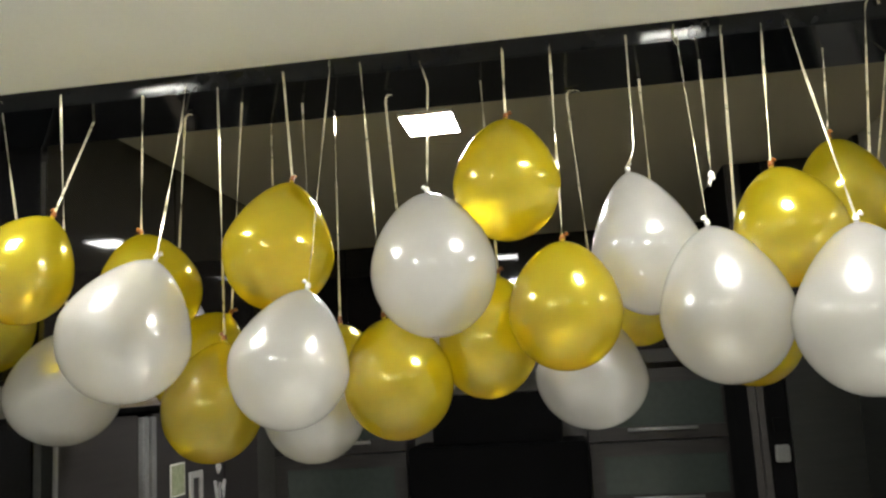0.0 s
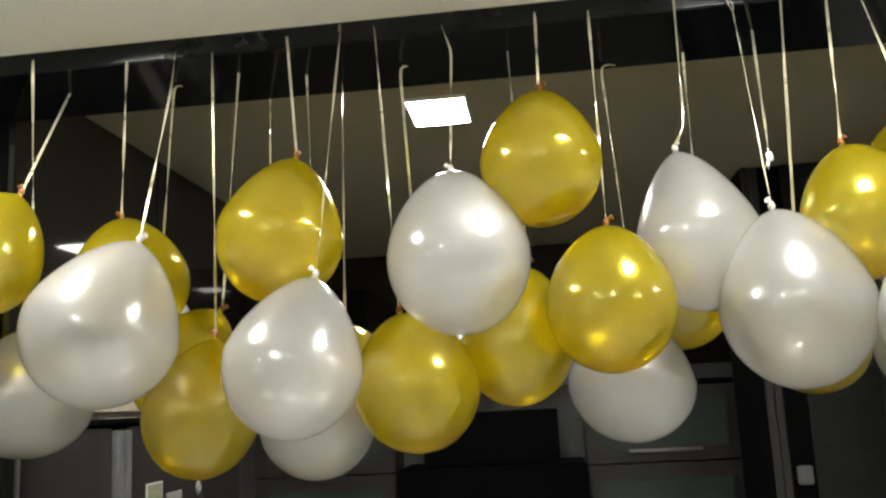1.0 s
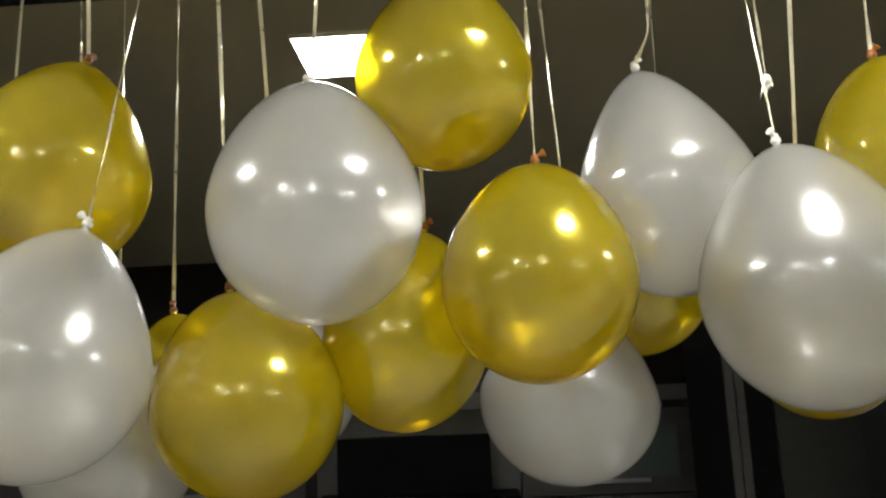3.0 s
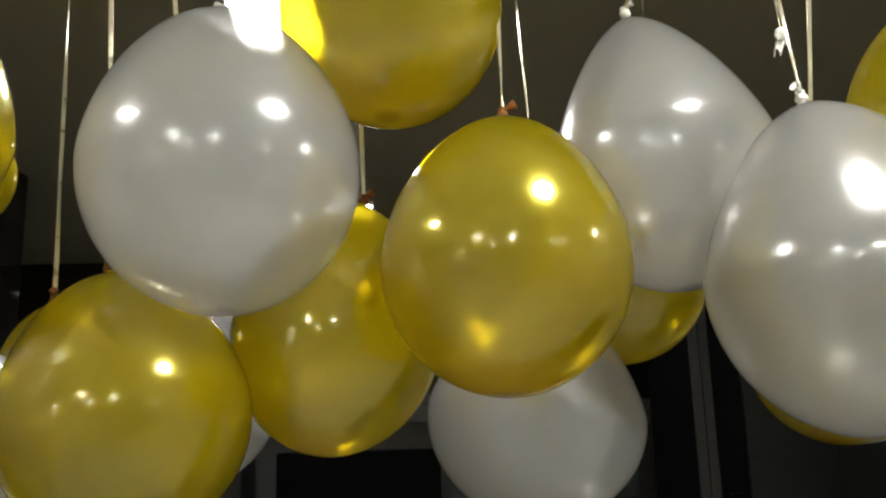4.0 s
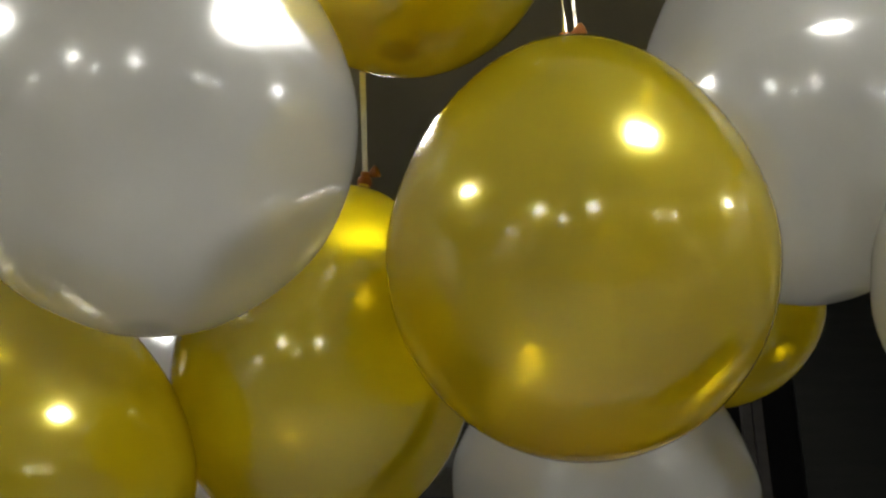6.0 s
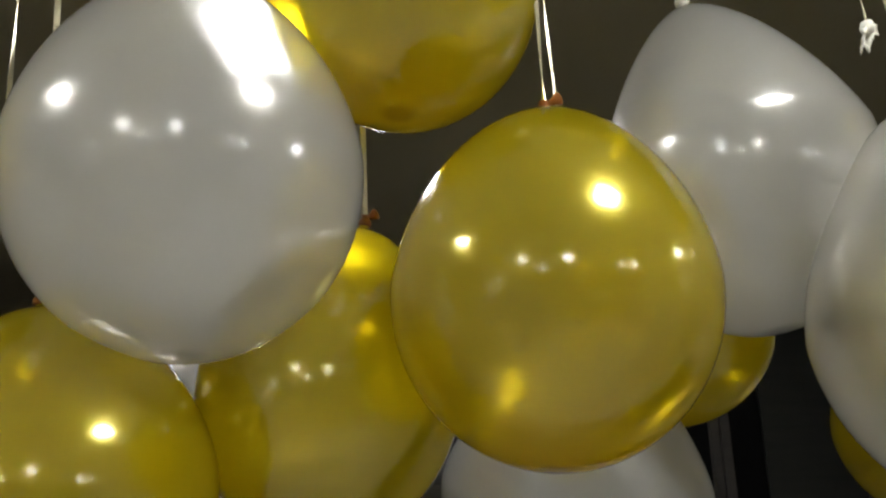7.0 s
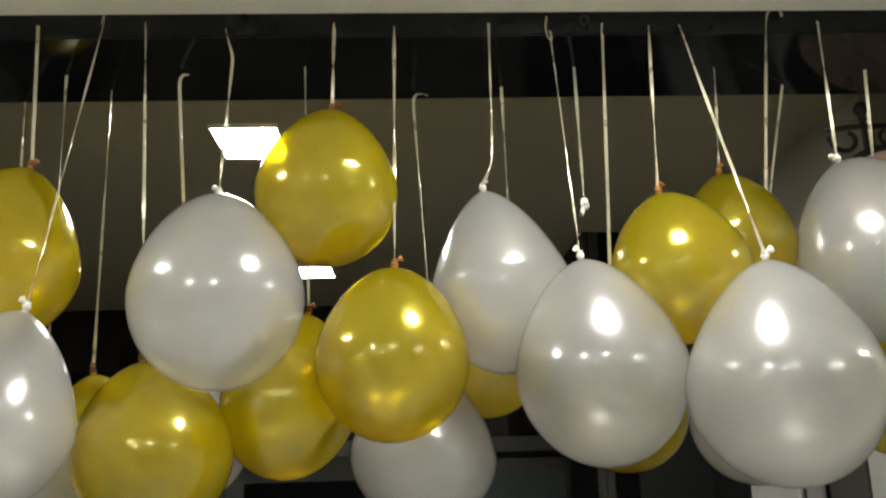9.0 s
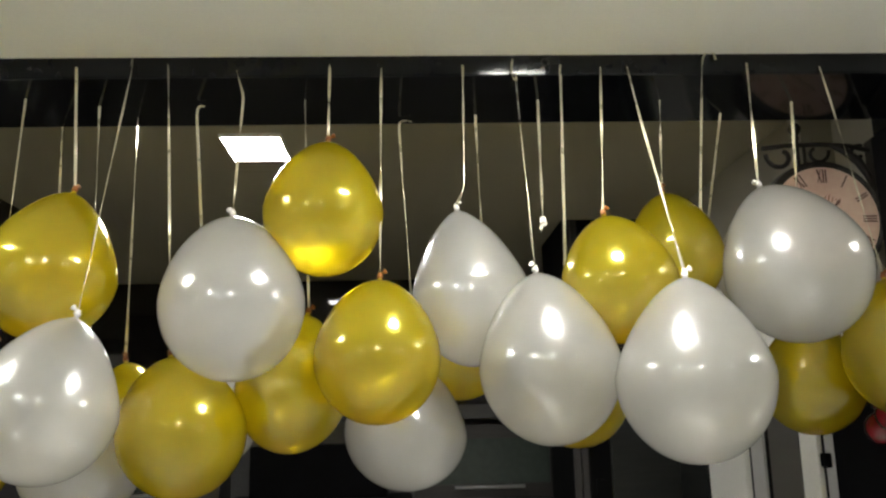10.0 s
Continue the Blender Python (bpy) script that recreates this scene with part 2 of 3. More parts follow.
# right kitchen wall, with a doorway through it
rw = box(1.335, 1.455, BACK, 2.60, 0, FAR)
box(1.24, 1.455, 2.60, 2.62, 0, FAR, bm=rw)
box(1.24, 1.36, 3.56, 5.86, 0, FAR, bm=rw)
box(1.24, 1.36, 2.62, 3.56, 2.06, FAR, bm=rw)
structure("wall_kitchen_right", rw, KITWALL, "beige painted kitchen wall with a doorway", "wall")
structure("wall_beyond_door", box(1.9, 2.0, 2.3, 4.2, 0, FAR), WALL, "dim wall beyond the doorway", "wall")
door = thing("door_1", pose(1.24, 2.6, 0), "white cased doorway with a grey door leaf", "door", kind="structure")
part("door_frame", box(-0.02, 0.13, 0.62, 1.0, 0, 2.12, 0.004), TRIMW, door)
# black strips stand in for the dark, shaded gaps between the frames
part("gap_strip", box(-0.004, 0.13, 0.59, 0.622, 0, 2.118), BLACK, door)
part("gap_strip", box(-0.004, 0.13, 0.44, 0.476, 0, 2.118), BLACK, door)
part("gap_strip", box(-0.004, 0.13, 0.198, 0.216, 0, 2.118), BLACK, door)
part("gap_strip", box(-0.004, 0.13, 0.060, 0.077, 0, 2.118), BLACK, door)
part("door_frame", box(-0.010, 0.13, 0.477, 0.589, 0, 2.10, 0.003), GREYW, door)
part("door_leaf", box(-0.008, 0.03, 0.217, 0.439, 0.01, 2.06, 0.003), DOORG, door, "grey wooden door leaf")
part("door_frame", box(-0.015, 0.13, 0.078, 0.197, 0, 2.12, 0.004), TRIMW, door)
part("door_frame", box(-0.006, 0.13, -0.012, 0.059, 0, 2.10, 0.003), GREYW, door)
part("door_frame", box(-0.018, 0.13, -0.012, 1.0, 2.121, 2.2, 0.004), TRIMW, door)
part("latch", box(-0.024, 0.0, 0.02, 0.055, 1.76, 1.80, 0.003), BLACK, door, "dark steel latch")
structure("dark_panel", box(1.225, 1.334, BACK + 0.002, 2.585, 0, 2.02, 0.002), BLACK, "black panel on the wall stub", "panel")


# ---- ceiling lamps ----
def ceiling_lamp(x, y, z, sx, sy, lit):
    t = thing("ceiling_lamp", pose(x, y, z), "flush square LED ceiling panel, switched on", "ceiling lamp", "ceiling panels")
    bm = bmesh.new()
    w = 0.006
    box(-sx / 2 - w, sx / 2 + w, -sy / 2 - w, -sy / 2, -0.012, 0, bm=bm)
    box(-sx / 2 - w, sx / 2 + w, sy / 2, sy / 2 + w, -0.012, 0, bm=bm)
    box(-sx / 2 - w, -sx / 2, -sy / 2, sy / 2, -0.012, 0, bm=bm)
    box(sx / 2, sx / 2 + w, -sy / 2, sy / 2, -0.012, 0, bm=bm)
    part("frame", bm, TRIMW, t)
    part("diffuser", box(-sx / 2, sx / 2, -sy / 2, sy / 2, -0.010, -0.001), lit, t)
    return t


first = ceiling_lamp(0.38, 1.50, NEAR, 0.17, 0.17, LIGHT)
for x, y in ((-1.25, 1.50), (2.3, 1.52), (-1.25, -0.5), (0.10, -0.9), (2.45, -1.5), (2.95, -1.1), (-1.1, -2.4), (-4.3, -2.6), (-4.6, -3.4)):
    copy_thing(first, pose(x, y, NEAR))
kitchen = ceiling_lamp(-0.42, 2.88, FAR, 0.18, 0.235, DIMLIGHT)
ceiling_lamp(-0.42, 4.58, FAR, 0.18, 0.235, REARLIGHT)

# ---- kitchen ----
fr = thing("refrigerator", pose(-1.5, 2.3, 0), "dark two-door refrigerator with aluminium grips, built in", "refrigerator")
part("body", box(-0.62, -0.03, 0.0, 1.3, 0.02, 1.85, 0.006), BLACK, fr)
part("door", box(-0.03, 0.0, 0.075, 0.555, 0.05, 1.84, 0.004), WOOD, fr)
part("door", box(-0.03, 0.0, 0.66, 1.295, 0.05, 1.84, 0.004), WOOD, fr)
part("side_panel", box(-0.03, -0.006, 0.002, 0.06, 0.02, 1.85, 0.002), DARKW, fr)
part("edge_strip", box(-0.03, 0.004, 0.064, 0.072, 0.1, 1.84, 0.002), ALU, fr)
part("grip", box(-0.03, 0.018, 0.56, 0.598, 0.1, 1.83, 0.004), ALU, fr)
part("grip", box(-0.03, 0.018, 0.612, 0.652, 0.1, 1.83, 0.004), ALU, fr)
bk = thing("storage_basket", pose(-1.60, 2.85, 1.857), "cream woven basket on top of the refrigerator", "basket")
part("basket", box(-0.12, 0.1, -0.22, 0.3, 0.012, 0.1, 0.02), CREAM, bk)
part("tray", box(-0.14, 0.115, -0.25, 0.33, -0.006, 0.011, 0.004), BLACK, bk, "black tray under the basket")
loft = thing("loft_cabinet", pose(-1.5, 2.3, 1.97), "dark high-gloss loft cabinets up to the ceiling", "cabinet")
part("body", box(-0.62, -0.02, 0, 1.70, 0, FAR - 1.972), BLACK, loft)
part("door", box(-0.02, 0, 0.002, 0.848, 0.002, FAR - 1.974, 0.002), GLOSS, loft)
part("door", box(-0.02, 0, 0.852, 1.698, 0.002, FAR - 1.974, 0.002), GLOSS, loft)
tp = thing("larder_unit", pose(-1.5, 3.6, 0), "dark wooden larder unit beside the refrigerator", "cabinet")
part("body", box(-0.62, 0.0, 0.004, 0.40, 0, 1.968, 0.003), WOOD, tp)
pic = thing("small_picture", pose(-1.5, 3.09, 1.53), "small green picture card stuck on the refrigerator door", "picture")
part("card", box(0.001, 0.006, 0.0, 0.11, 0.0, 0.11, 0.001), GREENP, pic)
part("border", box(0.001, 0.005, -0.006, 0.116, -0.006, 0.116, 0.001), TRIMW, pic)
mg = thing("fridge_magnet", pose(-1.5, 3.24, 1.49), "small white open frame magnet on the refrigerator door", "magnet")
bm = box(0.001, 0.01, 0.0, 0.12, 0.085, 0.11, 0.002)
box(0.001, 0.01, 0.0, 0.03, 0.0, 0.085, 0.002, bm)
box(0.001, 0.01, 0.09, 0.12, 0.0, 0.085, 0.002, bm)
box(0.001, 0.008, -0.01, 0.13, -0.02, -0.002, 0.002, bm)
part("frame", bm, GREYW, mg)
mg = thing("fridge_magnet", pose(-1.5, 3.48, 1.44), "curled white ornament magnet on the refrigerator door", "magnet")
part("ornament", tube([(0.008, 0.0, 0.10), (0.008, 0.02, 0.0), (0.008, 0.05, 0.085), (0.008, 0.07, 0.0), (0.008, 0.10, 0.095)], 0.0075, 8), GREYW, mg, smooth=True)
part("clip", tube([(0.008, 0.03, 0.13), (0.008, 0.055, 0.15), (0.008, 0.04, 0.18), (0.008, 0.02, 0.16), (0.008, 0.03, 0.13)], 0.006, 8), GREYW, mg, smooth=True)


def cabinet(x0, x1, y, z0, z1, glass=True, handle=True):
    """A wall unit with a framed flip-up front."""
    t = thing("wall_cabinet", pose(x0, y, z0), "dark veneer wall cabinet with a frosted glass flip-up door", "cabinet", "kitchen wall cabinets")
    w, h = x1 - x0, z1 - z0
    part("body", box(0.001, w - 0.001, 0.022, 0.34, 0.001, h - 0.001), WOOD, t)
    e = 0.085
    bm = box(0.003, w - 0.003, 0, 0.02, 0.003, e, 0.002)
    box(0.003, w - 0.003, 0, 0.02, h - e, h - 0.003, 0.002, bm)
    box(0.003, e, 0, 0.02, e, h - e, 0.002, bm)
    box(w - e, w - 0.003, 0, 0.02, e, h - e, 0.002, bm)
    d = part("door", bm, WOOD, t)
    part("glass", box(e, w - e, 0.009, 0.014, e, h - e), FROST, d, "frosted glass panel")
    c, r = w / 2, 0.21
    hb = tube([(c - r, -0.028, 0.068), (c + r, -0.028, 0.068)], 0.011, 10)
    tube([(c - r + 0.03, -0.028, 0.068), (c - r + 0.03, 0.004, 0.068)], 0.006, 8, hb)
    tube([(c + r - 0.03, -0.028, 0.068), (c + r - 0.03, 0.004, 0.068)], 0.006, 8, hb)
    part("handle", hb, STEEL, d, "brushed steel bar handle", True)
    return t


for x0, x1 in ((0.078, 0.985), (-1.95, -1.072)):
    cabinet(x0, x1, 5.5, 1.465, 1.90)
    cabinet(x0, x1, 5.5, 1.055, 1.46)
lf = thing("loft_cabinet", pose(-3.19, 5.49, 2.02), "black high-gloss loft cabinets above the kitchen wall units", "cabinet")
part("body", box(0, 4.42, 0.02, 0.36, 0, FAR - 2.022), BLACK, lf)
for k in range(5):
    part("door", box(0.002 + k * 0.884, 0.882 + k * 0.884, 0, 0.02, 0.002, FAR - 2.026, 0.002), GLOSS, lf)
pl = thing("pelmet", pose(-3.19, 5.47, 1.935), "grey laminate pelmet under the loft cabinets", "pelmet")
part("board", box(0, 4.42, 0, 0.38, 0, 0.083, 0.002), PELM, pl)
hd = thing("cooker_hood", pose(-0.484, 5.4, 1.0), "black chimney cooker hood between the wall cabinets", "cooker hood")
part("canopy", box(-0.55, 0.55, -0.05, 0.44, 0.1, 0.49, 0.01), BLACK, hd)
part("chimney", box(-0.405, 0.405, 0.05, 0.44, 0.492, 0.80, 0.006), BLACK, hd)
part("control_strip", box(-0.2, 0.2, -0.056, -0.049, 0.13, 0.17, 0.002), GLOSS, hd)

tall = thing("tall_cabinet", pose(0.76, 3.95, 0), "dark full-height kitchen unit with a narrow appliance column", "cabinet")
part("body", box(0.0, 0.478, 0.02, 0.6, 0.05, FAR - 0.002), BLACK, tall)
part("side_panel", box(0.0, 0.03, 0, 0.02, 0.05, FAR - 0.003, 0.002), WOOD, tall)
part("side_panel", box(0.034, 0.064, 0.002, 0.02, 0.05, FAR - 0.003, 0.002), WOOD, tall)
part("niche_panel", box(0.068, 0.158, 0.008, 0.02, 0.05, FAR - 0.003, 0.002), BLACK, tall)
part("door", box(0.162, 0.476, 0, 0.02, 0.05, FAR - 0.003, 0.002), DARKW, tall)
part("filler_panel", box(0.455, 0.4775, -0.335, -0.002, 0.05, FAR - 0.003, 0.002), DARKW, tall)
part("lock_box", box(0.085, 0.145, -0.02, 0.01, 1.47, 1.545, 0.006), GREYT, tall, "small brushed steel box")
part("switch", box(0.09, 0.14, 0.0, 0.01, 1.60, 1.66, 0.003), BLACK, tall)

# ---- wall clock on a bracket ----
CX, CY, CZ, CR = 1.165, 2.40, 2.408, 0.128
ck = thing("wall_clock", pose(CX, CY, CZ) @ Matrix.Scale(1.15, 4), "black iron station clock with an aged dial on a scrolled bracket", "clock")
turn = pose(0, 0, 0, 90, 0, 0)
part("case", lathe([(0, 0.03), (CR - 0.012, 0.03), (CR, 0.036), (CR + 0.012, 0.028), (CR + 0.014, 0.0), (CR + 0.012, -0.028), (CR, -0.036), (0, -0.03)], 64, m=turn), IRON, ck, smooth=False)
dial = part("dial", lathe([(0, 0.034), (CR - 0.004, 0.034), (CR - 0.004, 0.031)], 64, m=turn), DIAL, ck, "aged cream dial with roman numerals")
ROMAN = ("XII", "I", "II", "III", "IIII", "V", "VI", "VII", "VIII", "IX", "X", "XI")


def stroke(bm, p, q, w, m):
    p, q = Vector((*p, 0)), Vector((*q, 0))
    s = (q - p).normalized().cross(Vector((0, 0, 1))) * w / 2
    bm.faces.new([bm.verts.new(m @ v) for v in (p - s, q - s, q + s, p + s)])


for k, word in enumerate(ROMAN):
    a = math.radians(30 * k)
    m = pose(0, -0.0352, 0, 90, 0, 0) @ pose(0, 0, 0, 0, 0, -math.degrees(a)) @ pose(0, CR * 0.80, 0)
    bm, adv = bmesh.new(), 0.0
    wide = sum({"I": 0.006, "V": 0.013, "X": 0.013}[c] for c in word)
    adv = -wide / 2
    h = 0.016
    for c in word:
        if c == "I":
            stroke(bm, (adv + 0.003, -h), (adv + 0.003, h), 0.0036, m)
            adv += 0.006
        elif c == "V":
            stroke(bm, (adv + 0.002, h), (adv + 0.0065, -h), 0.0036, m)
            stroke(bm, (adv + 0.011, h), (adv + 0.0065, -h), 0.002, m)
            adv += 0.013
        else:
            stroke(bm, (adv + 0.002, h), (adv + 0.011, -h), 0.0036, m)
            stroke(bm, (adv + 0.011, h), (adv + 0.002, -h), 0.002, m)
            adv += 0.013
    part("numeral", bm, INK, dial)
bm = bmesh.new()
m = pose(0, -0.0354, 0, 90, 0, 0)
for k in range(9):
    x = -0.034 + k * 0.0085
    stroke(bm, (x, 0.040 + 0.006 * math.sin(k * 2.1)), (x + 0.004, 0.052 + 0.006 * math.cos(k * 1.3)), 0.0025, m)
for k in range(5):
    stroke(bm, (-0.02 + k * 0.009, 0.030), (-0.014 + k * 0.009, 0.030), 0.003, m)
part("maker_mark", bm, INKRED, dial, "faded red unreadable lettering")
for ang, ln, w in ((-38, 0.055, 0.006), (150, 0.085, 0.004)):
    bm = bmesh.new()
    stroke(bm, (0, -0.015), (0, ln), w, pose(0, -0.0365 - w * 0.1, 0, 90, 0, 0) @ pose(0, 0, 0, 0, 0, ang))
    part("clock_hand", bm, INK, dial)


def scroll(cx, cz, r0, r1, a0, a1, n=22):
    out = []
    for k in range(n):
        u = k / (n - 1)
        a = math.radians(a0 + (a1 - a0) * u)
        r = r0 + (r1 - r0) * u
        out.append((cx + r * math.cos(a), 0, cz + r * math.sin(a)))
    return out


br = CR + 0.014
bm = tube([(-0.118, 0, 0.181), (-0.06, 0, 0.188), (0.02, 0, 0.190), (0.09, 0, 0.186), (0.145, 0, 0.172)], 0.006, 8)
part("bracket_bar", bm, IRON, ck, smooth=True)
part("bracket_post", tube([(-0.035, 0, br - 0.002), (-0.035, 0, 0.205)], 0.006, 8), IRON, ck, smooth=True)
part("bracket_post", tube([(-0.018, 0, br - 0.002), (-0.018, 0, 0.19)], 0.004, 8), IRON, ck, smooth=True)
part("finial", lathe([(0, 0.198), (0.009, 0.203), (0.006, 0.212), (0.014, 0.222), (0.015, 0.231), (0.009, 0.241), (0, 0.245)], 16, m=pose(-0.035, 0, 0)), IRON, ck, smooth=True)
part("scroll", tube(scroll(-0.075, 0.163, 0.036, 0.012, 175, 420), 0.0055, 8), IRON, ck, smooth=True)
part("scroll", tube(scroll(0.012, 0.170, 0.030, 0.010, 10, -240), 0.0045, 8), IRON, ck, smooth=True)
part("bracket_arm", tube([(0.045, 0, 0.189), (0.08, 0, 0.174), (0.110, 0, 0.147), (0.130, 0, 0.112), (0.142, 0, 0.07)], [0.006, 0.010, 0.011, 0.009, 0.006], 8), IRON, ck, smooth=True)
part("scroll", tube(scroll(0.112, 0.166, 0.022, 0.007, 60, 330), 0.005, 8), IRON, ck, smooth=True)
part("wall_plate", box(0.138, 0.147, -0.02, 0.02, 0.04, 0.20, 0.003), IRON, ck)

rb = thing("red_balloon_cluster", pose(1.262, 2.27, 1.90), "small glossy red balloons fixed to the black column", "balloon")
for dx, dy, dz, r in ((-0.038, 0.0, 0.0, 0.04), (-0.034, 0.03, 0.035, 0.034), (-0.04, 0.045, -0.03, 0.042)):
    part("small_balloon", lathe([(r * math.sin(math.pi * k / 14), -r * math.cos(math.pi * k / 14)) for k in range(15)], 24, m=pose(dx, dy, dz)), RED, rb, smooth=True)


# a small screw hook in the face of the beam
hk = thing("screw_hook", pose(0.395, 2.051, 2.714), "small dark screw hook in the beam", "hook")
part("hook", tube([(0, 0.006, 0.0), (0, -0.004, 0.0)] + [(0.0085 * math.cos(a) - 0.0085, -0.006, 0.0085 * math.sin(a)) for a in (k * 0.55 for k in range(10))], 0.0022, 8), IRON, hk, smooth=True)


# ---- hanging balloons ----
def skin_profile(d, length, sharp):
    r, h = d / 2, length
    wide = 0.455 * h                     # height of the widest ring
    cone = 0.40 + 0.62 * sharp            # 0: round shoulders, 1: drawn out to the neck
    out = [(0, 0)]
    for k in range(1, 29):
        a = math.pi / 2 * k / 28
        out.append((r * math.sin(a), wide * (1 - math.cos(a))))
    for k in range(1, 37):
        u = k / 36
        f = max(0.0, 1 - u ** (2.0 - 0.5 * cone)) ** (0.5 + 0.1 * cone)
        out.append((max(r * f, 0.006), wide + (h - wide) * u))
    out.append((0.005, h + 0.006))
    return [(q, z - h / 2) for q, z in out]


def ribbon_bm(points, width, twist, start):
    bm = bmesh.new()
    n = 40
    pts = [Vector(p) for p in points]
    seg = [(b - a).length for a, b in zip(pts, pts[1:])]
    total, line = sum(seg), []
    for k in range(n + 1):
        s = total * k / n
        i = 0
        while i < len(seg) - 1 and s > seg[i]:
            s -= seg[i]
            i += 1
        line.append(pts[i].lerp(pts[i + 1], min(1, s / max(seg[i], 1e-6))))
    soft = line[:]
    for _ in range(2):
        soft = [soft[0]] + [(soft[i - 1] + 2 * soft[i] + soft[i + 1]) / 4 for i in range(1, n)] + [soft[-1]]
    prev = None
    for k, p in enumerate(soft):
        d = (soft[min(k + 1, n)] - soft[max(k - 1, 0)]).normalized()
        a = start + twist * k / n + 0.35 * math.sin(k * 0.33 + start * 5)
        flat = Vector((math.cos(a), math.sin(a), 0))
        flat = (flat - d * flat.dot(d)).normalized()
        t = d.cross(flat) * 0.0004
        w = flat * width / 2
        ring = [bm.verts.new(p + q) for q in (-w - t, w - t, w + t, -w + t)]
        if prev:
            for i in range(4):
                bm.faces.new((prev[i], prev[(i + 1) % 4], ring[(i + 1) % 4], ring[i]))
        prev = ring
    return bm


count = [0]


def balloon(kind, centre, d, length, knot, hook, sharp=0.75, bend=(), tail=(), label=""):
    """One balloon on its ribbon; hook is the taped end at the beam."""
    count[0] += 1
    rnd = random.Random(count[0] * 7)
    c, k, hk = Vector(centre), Vector(knot), Vector(hook)
    axis = (k - c).normalized()
    rot = Vector((0, 0, 1)).rotation_difference(axis).to_matrix().to_4x4()
    base = Matrix.Translation(c) @ rot @ pose(0, 0, 0, 0, 0, rnd.uniform(0, 360))
    gold = kind == "gold"
    words = label or ("translucent pearly gold latex balloon hanging on a pale ribbon" if gold else "translucent pearl white latex balloon hanging on a pale ribbon")
    t = thing("balloon", base, words, "balloon", "hanging balloons")
    bm = lathe(skin_profile(d, length, sharp), 96)
    for v in bm.verts:                    # slightly uneven, as hand-blown
        q = noise.noise(v.co * 7 + Vector((count[0] * 3.1, 0, 0)))
        v.co.x *= 1 + 0.012 * q
        v.co.y *= 1 - 0.012 * q
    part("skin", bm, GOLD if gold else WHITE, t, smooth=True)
    top = length / 2 + 0.004
    kb = lathe([(0, 0), (0.0045, 0.0), (0.0072, 0.003), (0.0066, 0.0075), (0.004, 0.0095), (0.0055, 0.013), (0.0, 0.014)], 14, m=pose(0, 0, top))
    lip = pose(0.002, 0, top + 0.010, 62, 0, rnd.uniform(0, 360))
    lathe([(0.0025, 0), (0.003, 0.006), (0.0064, 0.013), (0.0058, 0.014), (0.0022, 0.007)], 12, kb, lip)
    part("knot", kb, GOLD_KNOT if gold else WHITE_KNOT, t, smooth=True)
    end = base @ Vector((0, 0, top + 0.008))
    inv = base.inverted()
    pts = [hk, *[Vector(b) for b in bend], end]
    if tail:                                               # the loose end past the tape
        pts = [hk + Vector(q) for q in tail] + pts
    elif hk.y > FRONT + 0.03 and count[0] % 4 == 1:          # a loose tail beside the tape
        s = 1 if count[0] % 2 else -1
        pts = [hk + Vector((s * 0.020, 0.0, -0.007)), hk + Vector((s * 0.010, 0.0, -0.001))] + pts
    part("ribbon", ribbon_bm([inv @ p for p in pts], rnd.uniform(0.0052, 0.0068), rnd.uniform(-7.0, 7.0), rnd.uniform(-0.6, 0.6)), RIBBON, t)
    return t


balloon("white", (-0.994, 1.843, 2.054), 0.301, 0.341, (-0.935, 1.864, 2.222), (-0.945, 2.051, 2.700), 1.20, bend=[(-0.941, 2.020, 2.598)])
balloon("gold", (-1.081, 2.117, 2.189), 0.267, 0.292, (-1.115, 2.138, 2.339), (-1.064, 2.051, 2.689))
balloon("gold", (-1.308, 1.918, 2.228), 0.245, 0.282, (-1.237, 1.940, 2.374), (-1.263, 2.153, 2.668))
balloon("gold", (-1.596, 2.200, 2.122), 0.245, 0.282, (-1.518, 2.222, 2.242), (-1.475, 2.051, 2.717))
balloon("white", (-1.311, 2.098, 1.934), 0.291, 0.297, (-1.316, 2.120, 2.174), (-1.300, 2.051, 2.718))
balloon("gold", (-0.870, 2.029, 1.879), 0.247, 0.299, (-0.851, 2.051, 2.025), (-0.856, 2.051, 2.691), 1.20)
balloon("gold", (-1.010, 2.267, 1.989), 0.246, 0.300, (-0.922, 2.289, 2.129), (-0.822, 2.134, 2.672))
balloon("gold", (-0.682, 2.005, 2.250), 0.274, 0.327, (-0.653, 2.026, 2.419), (-0.677, 2.051, 2.713), 1.25)
balloon("white", (-0.621, 1.879, 1.967), 0.274, 0.323, (-0.583, 1.901, 2.131), (-0.546, 2.044, 2.733), 1.30, tail=[(-0.006, -0.003, -0.022), (-0.008, -0.004, -0.004), (-0.003, -0.004, 0.006)])
balloon("white", (-0.651, 2.149, 1.852), 0.260, 0.286, (-0.650, 2.171, 2.084), (-0.664, 2.169, 2.665))
balloon("gold", (-0.409, 2.031, 1.911), 0.262, 0.296, (-0.445, 2.053, 2.084), (-0.472, 2.051, 2.717), 0.30)
balloon("white", (-0.303, 1.998, 2.174), 0.300, 0.353, (-0.311, 2.019, 2.358), (-0.318, 2.051, 2.703), 0.45, bend=[(-0.297, 2.030, 2.631)])
balloon("gold", (-0.117, 2.036, 2.375), 0.262, 0.309, (-0.111, 2.058, 2.537), (-0.107, 2.051, 2.714), 0.90)
balloon("gold", (-0.191, 2.127, 2.001), 0.249, 0.309, (-0.158, 2.149, 2.184), (-0.175, 2.149, 2.669), 0.60)
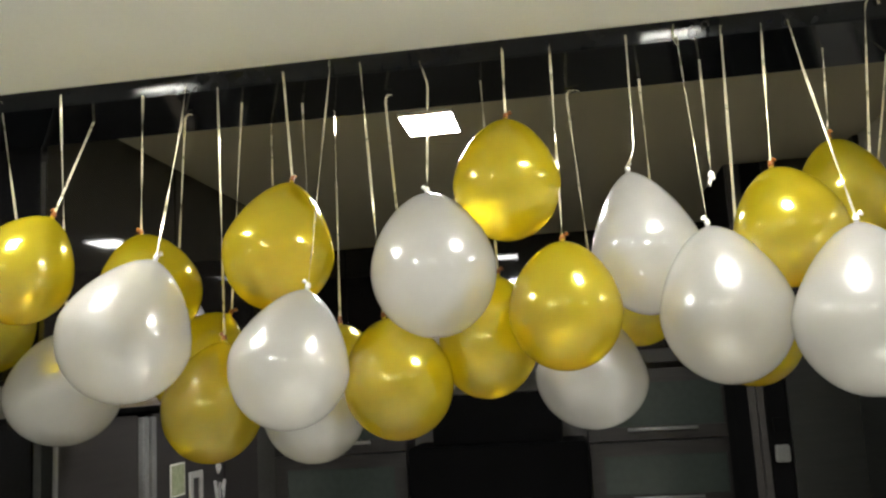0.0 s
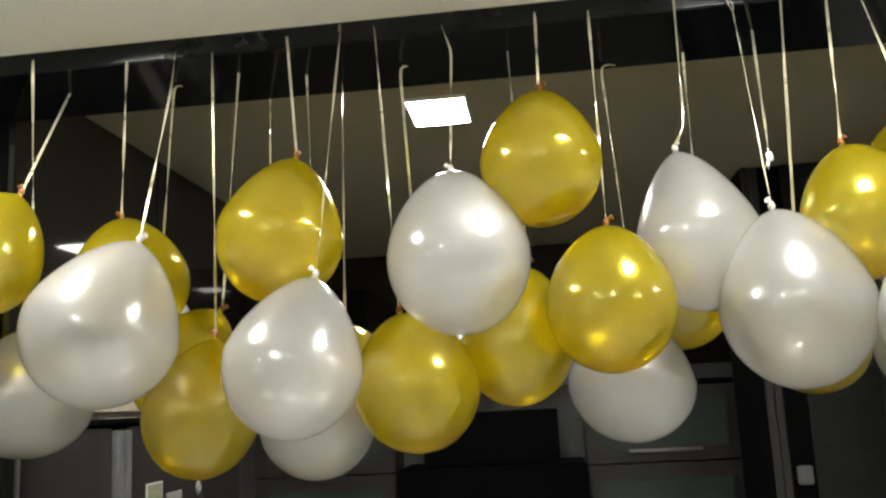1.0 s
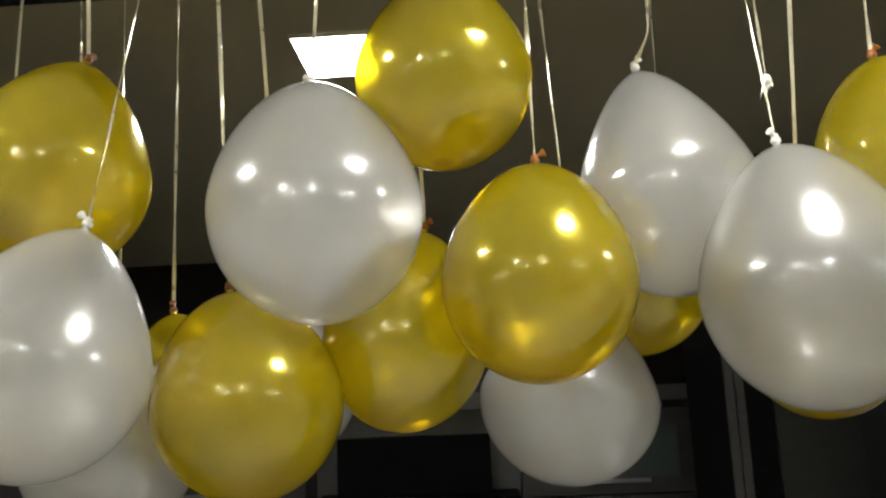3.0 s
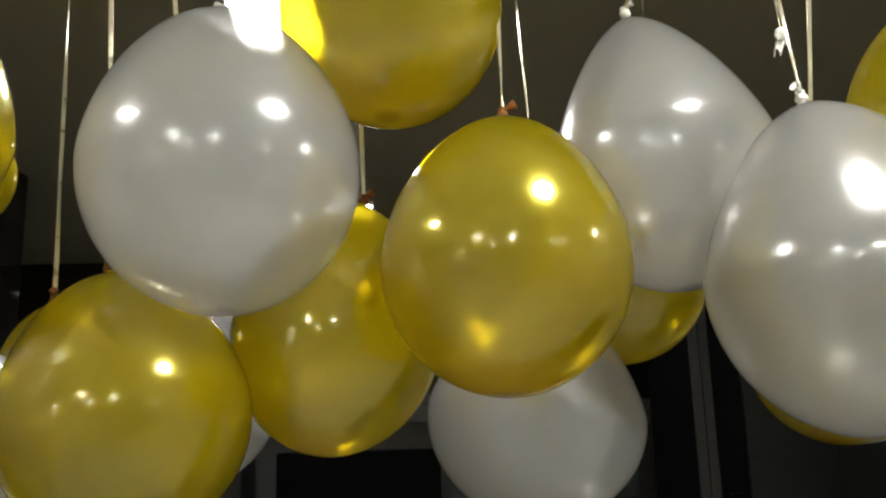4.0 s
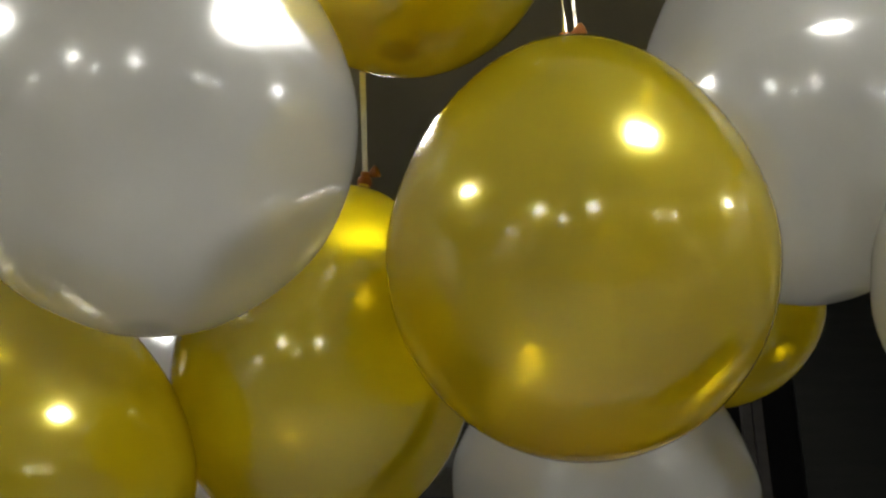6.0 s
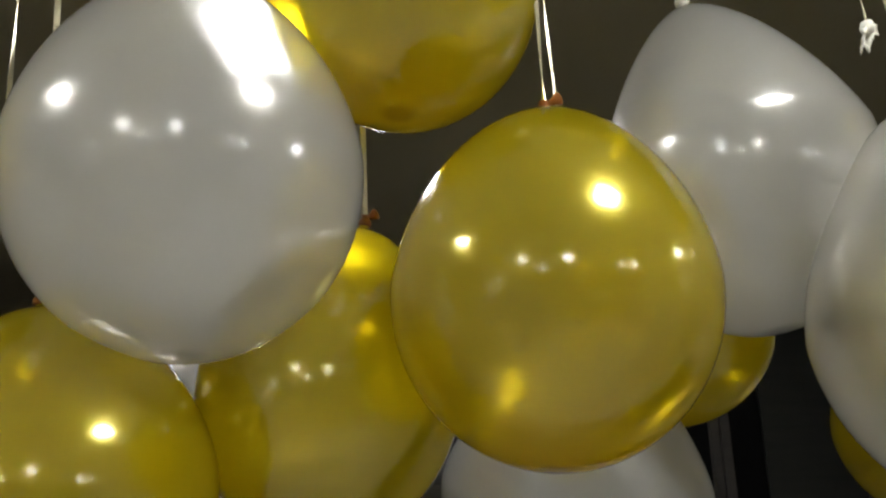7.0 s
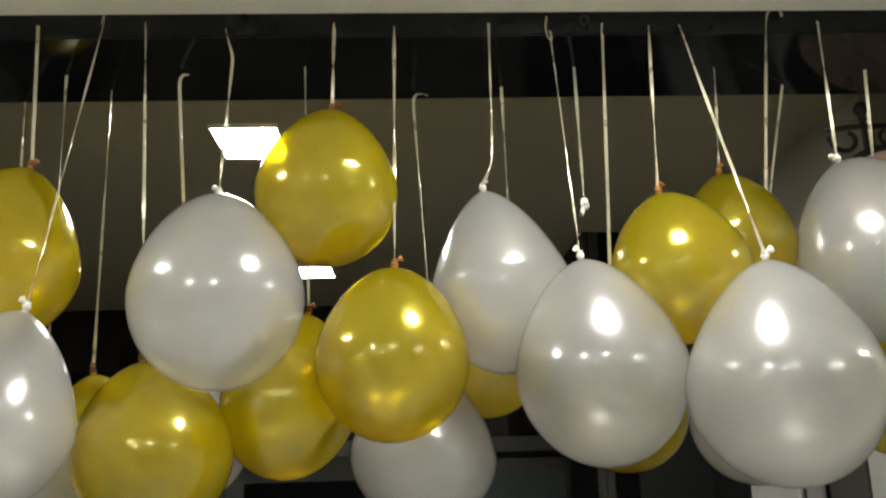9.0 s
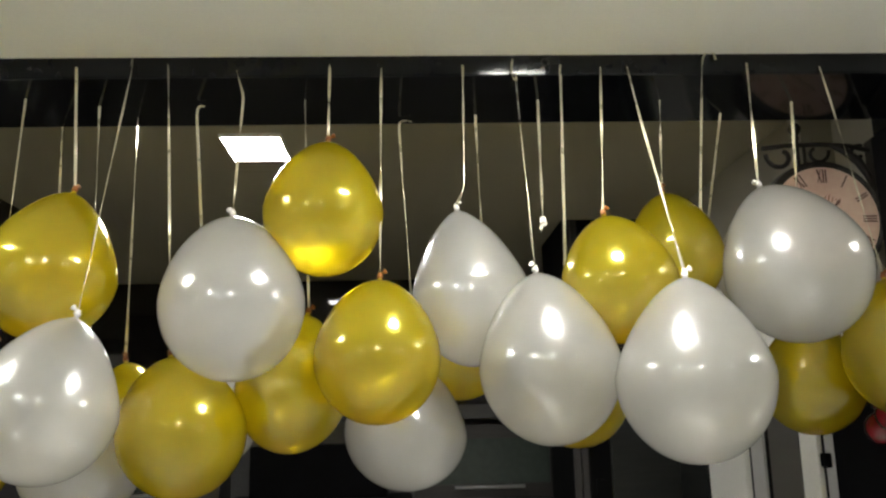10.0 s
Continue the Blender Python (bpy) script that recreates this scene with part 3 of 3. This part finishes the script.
balloon("gold", (0.000, 1.967, 2.053), 0.259, 0.300, (0.005, 1.989, 2.210), (0.010, 2.051, 2.705), 0.35)
balloon("white", (0.056, 2.250, 1.903), 0.285, 0.298, (0.078, 2.272, 2.054), (0.046, 2.247, 2.650), 1.20, tail=[(0.034, -0.008, -0.006), (0.028, -0.012, 0.000), (0.010, -0.010, 0.000), (0.001, -0.004, -0.006)])
balloon("white", (-0.433, 2.336, 1.940), 0.262, 0.274, (-0.437, 2.358, 2.082), (-0.434, 2.161, 2.667))
balloon("white", (0.199, 2.084, 2.202), 0.262, 0.359, (0.177, 2.105, 2.387), (0.197, 2.051, 2.712), 1.75, bend=[(0.193, 2.060, 2.424)])
balloon("gold", (0.191, 2.322, 2.097), 0.258, 0.279, (0.261, 2.344, 2.241), (0.237, 2.221, 2.654))
balloon("white", (0.349, 1.962, 2.033), 0.289, 0.358, (0.333, 1.983, 2.218), (0.316, 2.047, 2.701), 1.05, tail=[(-0.004, -0.004, 0.020), (-0.010, -0.006, 0.002), (-0.008, -0.010, -0.030), (0.002, -0.012, -0.046), (0.006, -0.010, -0.030), (-0.002, -0.004, -0.006)])
balloon("gold", (0.452, 2.222, 1.967), 0.237, 0.252, (0.437, 2.244, 2.146), (0.423, 2.051, 2.710))
balloon("gold", (0.511, 1.995, 2.200), 0.249, 0.282, (0.493, 2.016, 2.348), (0.516, 2.051, 2.704))
balloon("gold", (0.696, 2.178, 2.298), 0.224, 0.284, (0.684, 2.199, 2.447), (0.684, 2.163, 2.666))
balloon("white", (0.608, 1.842, 1.997), 0.300, 0.360, (0.612, 1.864, 2.184), (0.578, 2.051, 2.706), 1.35, bend=[(0.580, 1.990, 2.569)])
balloon("white", (0.912, 2.032, 2.237), 0.313, 0.364, (0.860, 2.053, 2.420), (0.861, 2.052, 2.729))
balloon("gold", (1.046, 2.290, 1.997), 0.251, 0.282, (1.041, 2.278, 2.147), (1.016, 2.175, 2.664))
balloon("gold", (1.154, 2.079, 2.050), 0.245, 0.309, (1.149, 2.101, 2.213), (1.032, 2.051, 2.702), bend=[(1.043, 2.040, 2.611)])
balloon("white", (0.721, 2.240, 1.959), 0.260, 0.299, (0.795, 2.262, 2.219), (0.754, 2.044, 2.728), tail=[(0.030, -0.004, -0.012), (0.034, -0.006, 0.002), (0.026, -0.007, 0.013), (0.012, -0.006, 0.017), (0.003, -0.003, 0.012)])
balloon("white", (-1.195, 2.455, 2.095), 0.250, 0.290, (-1.170, 2.477, 2.260), (-0.994, 2.156, 2.668))
balloon("gold", (-0.600, 2.300, 1.975), 0.165, 0.190, (-0.623, 2.322, 2.079), (-0.589, 2.221, 2.654))
balloon("gold", (-0.800, 2.330, 2.285), 0.190, 0.210, (-0.823, 2.352, 2.462), (-0.786, 2.262, 2.648))
balloon("white", (0.800, 2.420, 2.160), 0.220, 0.250, (0.879, 2.442, 2.367), (0.855, 2.223, 2.654))


# ---- a burst balloon's scrap left on its ribbon ----
def burst_scrap(end, hook):
    e = Vector(end)
    t = thing("burst_balloon", pose(*end), "torn white latex scrap knotted to a loose ribbon", "balloon")
    bm = lathe([(0, 0.004), (0.006, 0.002), (0.008, -0.004), (0.006, -0.012), (0.0, -0.013)], 14)
    part("knot", bm, WHITE_KNOT, t, smooth=True)
    for turn_by, ln in ((15, 0.026), (-25, 0.012)):
        bm = bmesh.new()
        bmesh.ops.create_grid(bm, x_segments=6, y_segments=8, size=0.5)
        for v in bm.verts:
            u, w = v.co.x, v.co.y + 0.5
            v.co = Vector((u * 0.012 * (1 - 0.5 * w * w), 0.006 * math.sin(u * 7 + w * 4), -0.006 - w * ln * (1 + 0.3 * math.sin(u * 9))))
        bmesh.ops.solidify(bm, geom=bm.faces[:], thickness=0.0006)
        bm.transform(pose(0, 0, 0, 0, turn_by * 0.9, turn_by))
        part("scrap", bm, WHITE_KNOT, t, smooth=True)
    part("ribbon", ribbon_bm([Vector(hook) - e, Vector((0, 0, 0.002))], 0.0065, 0.8, 0.2), RIBBON, t)


burst_scrap((0.375, 2.110, 2.362), (0.384, 2.158, 2.667))
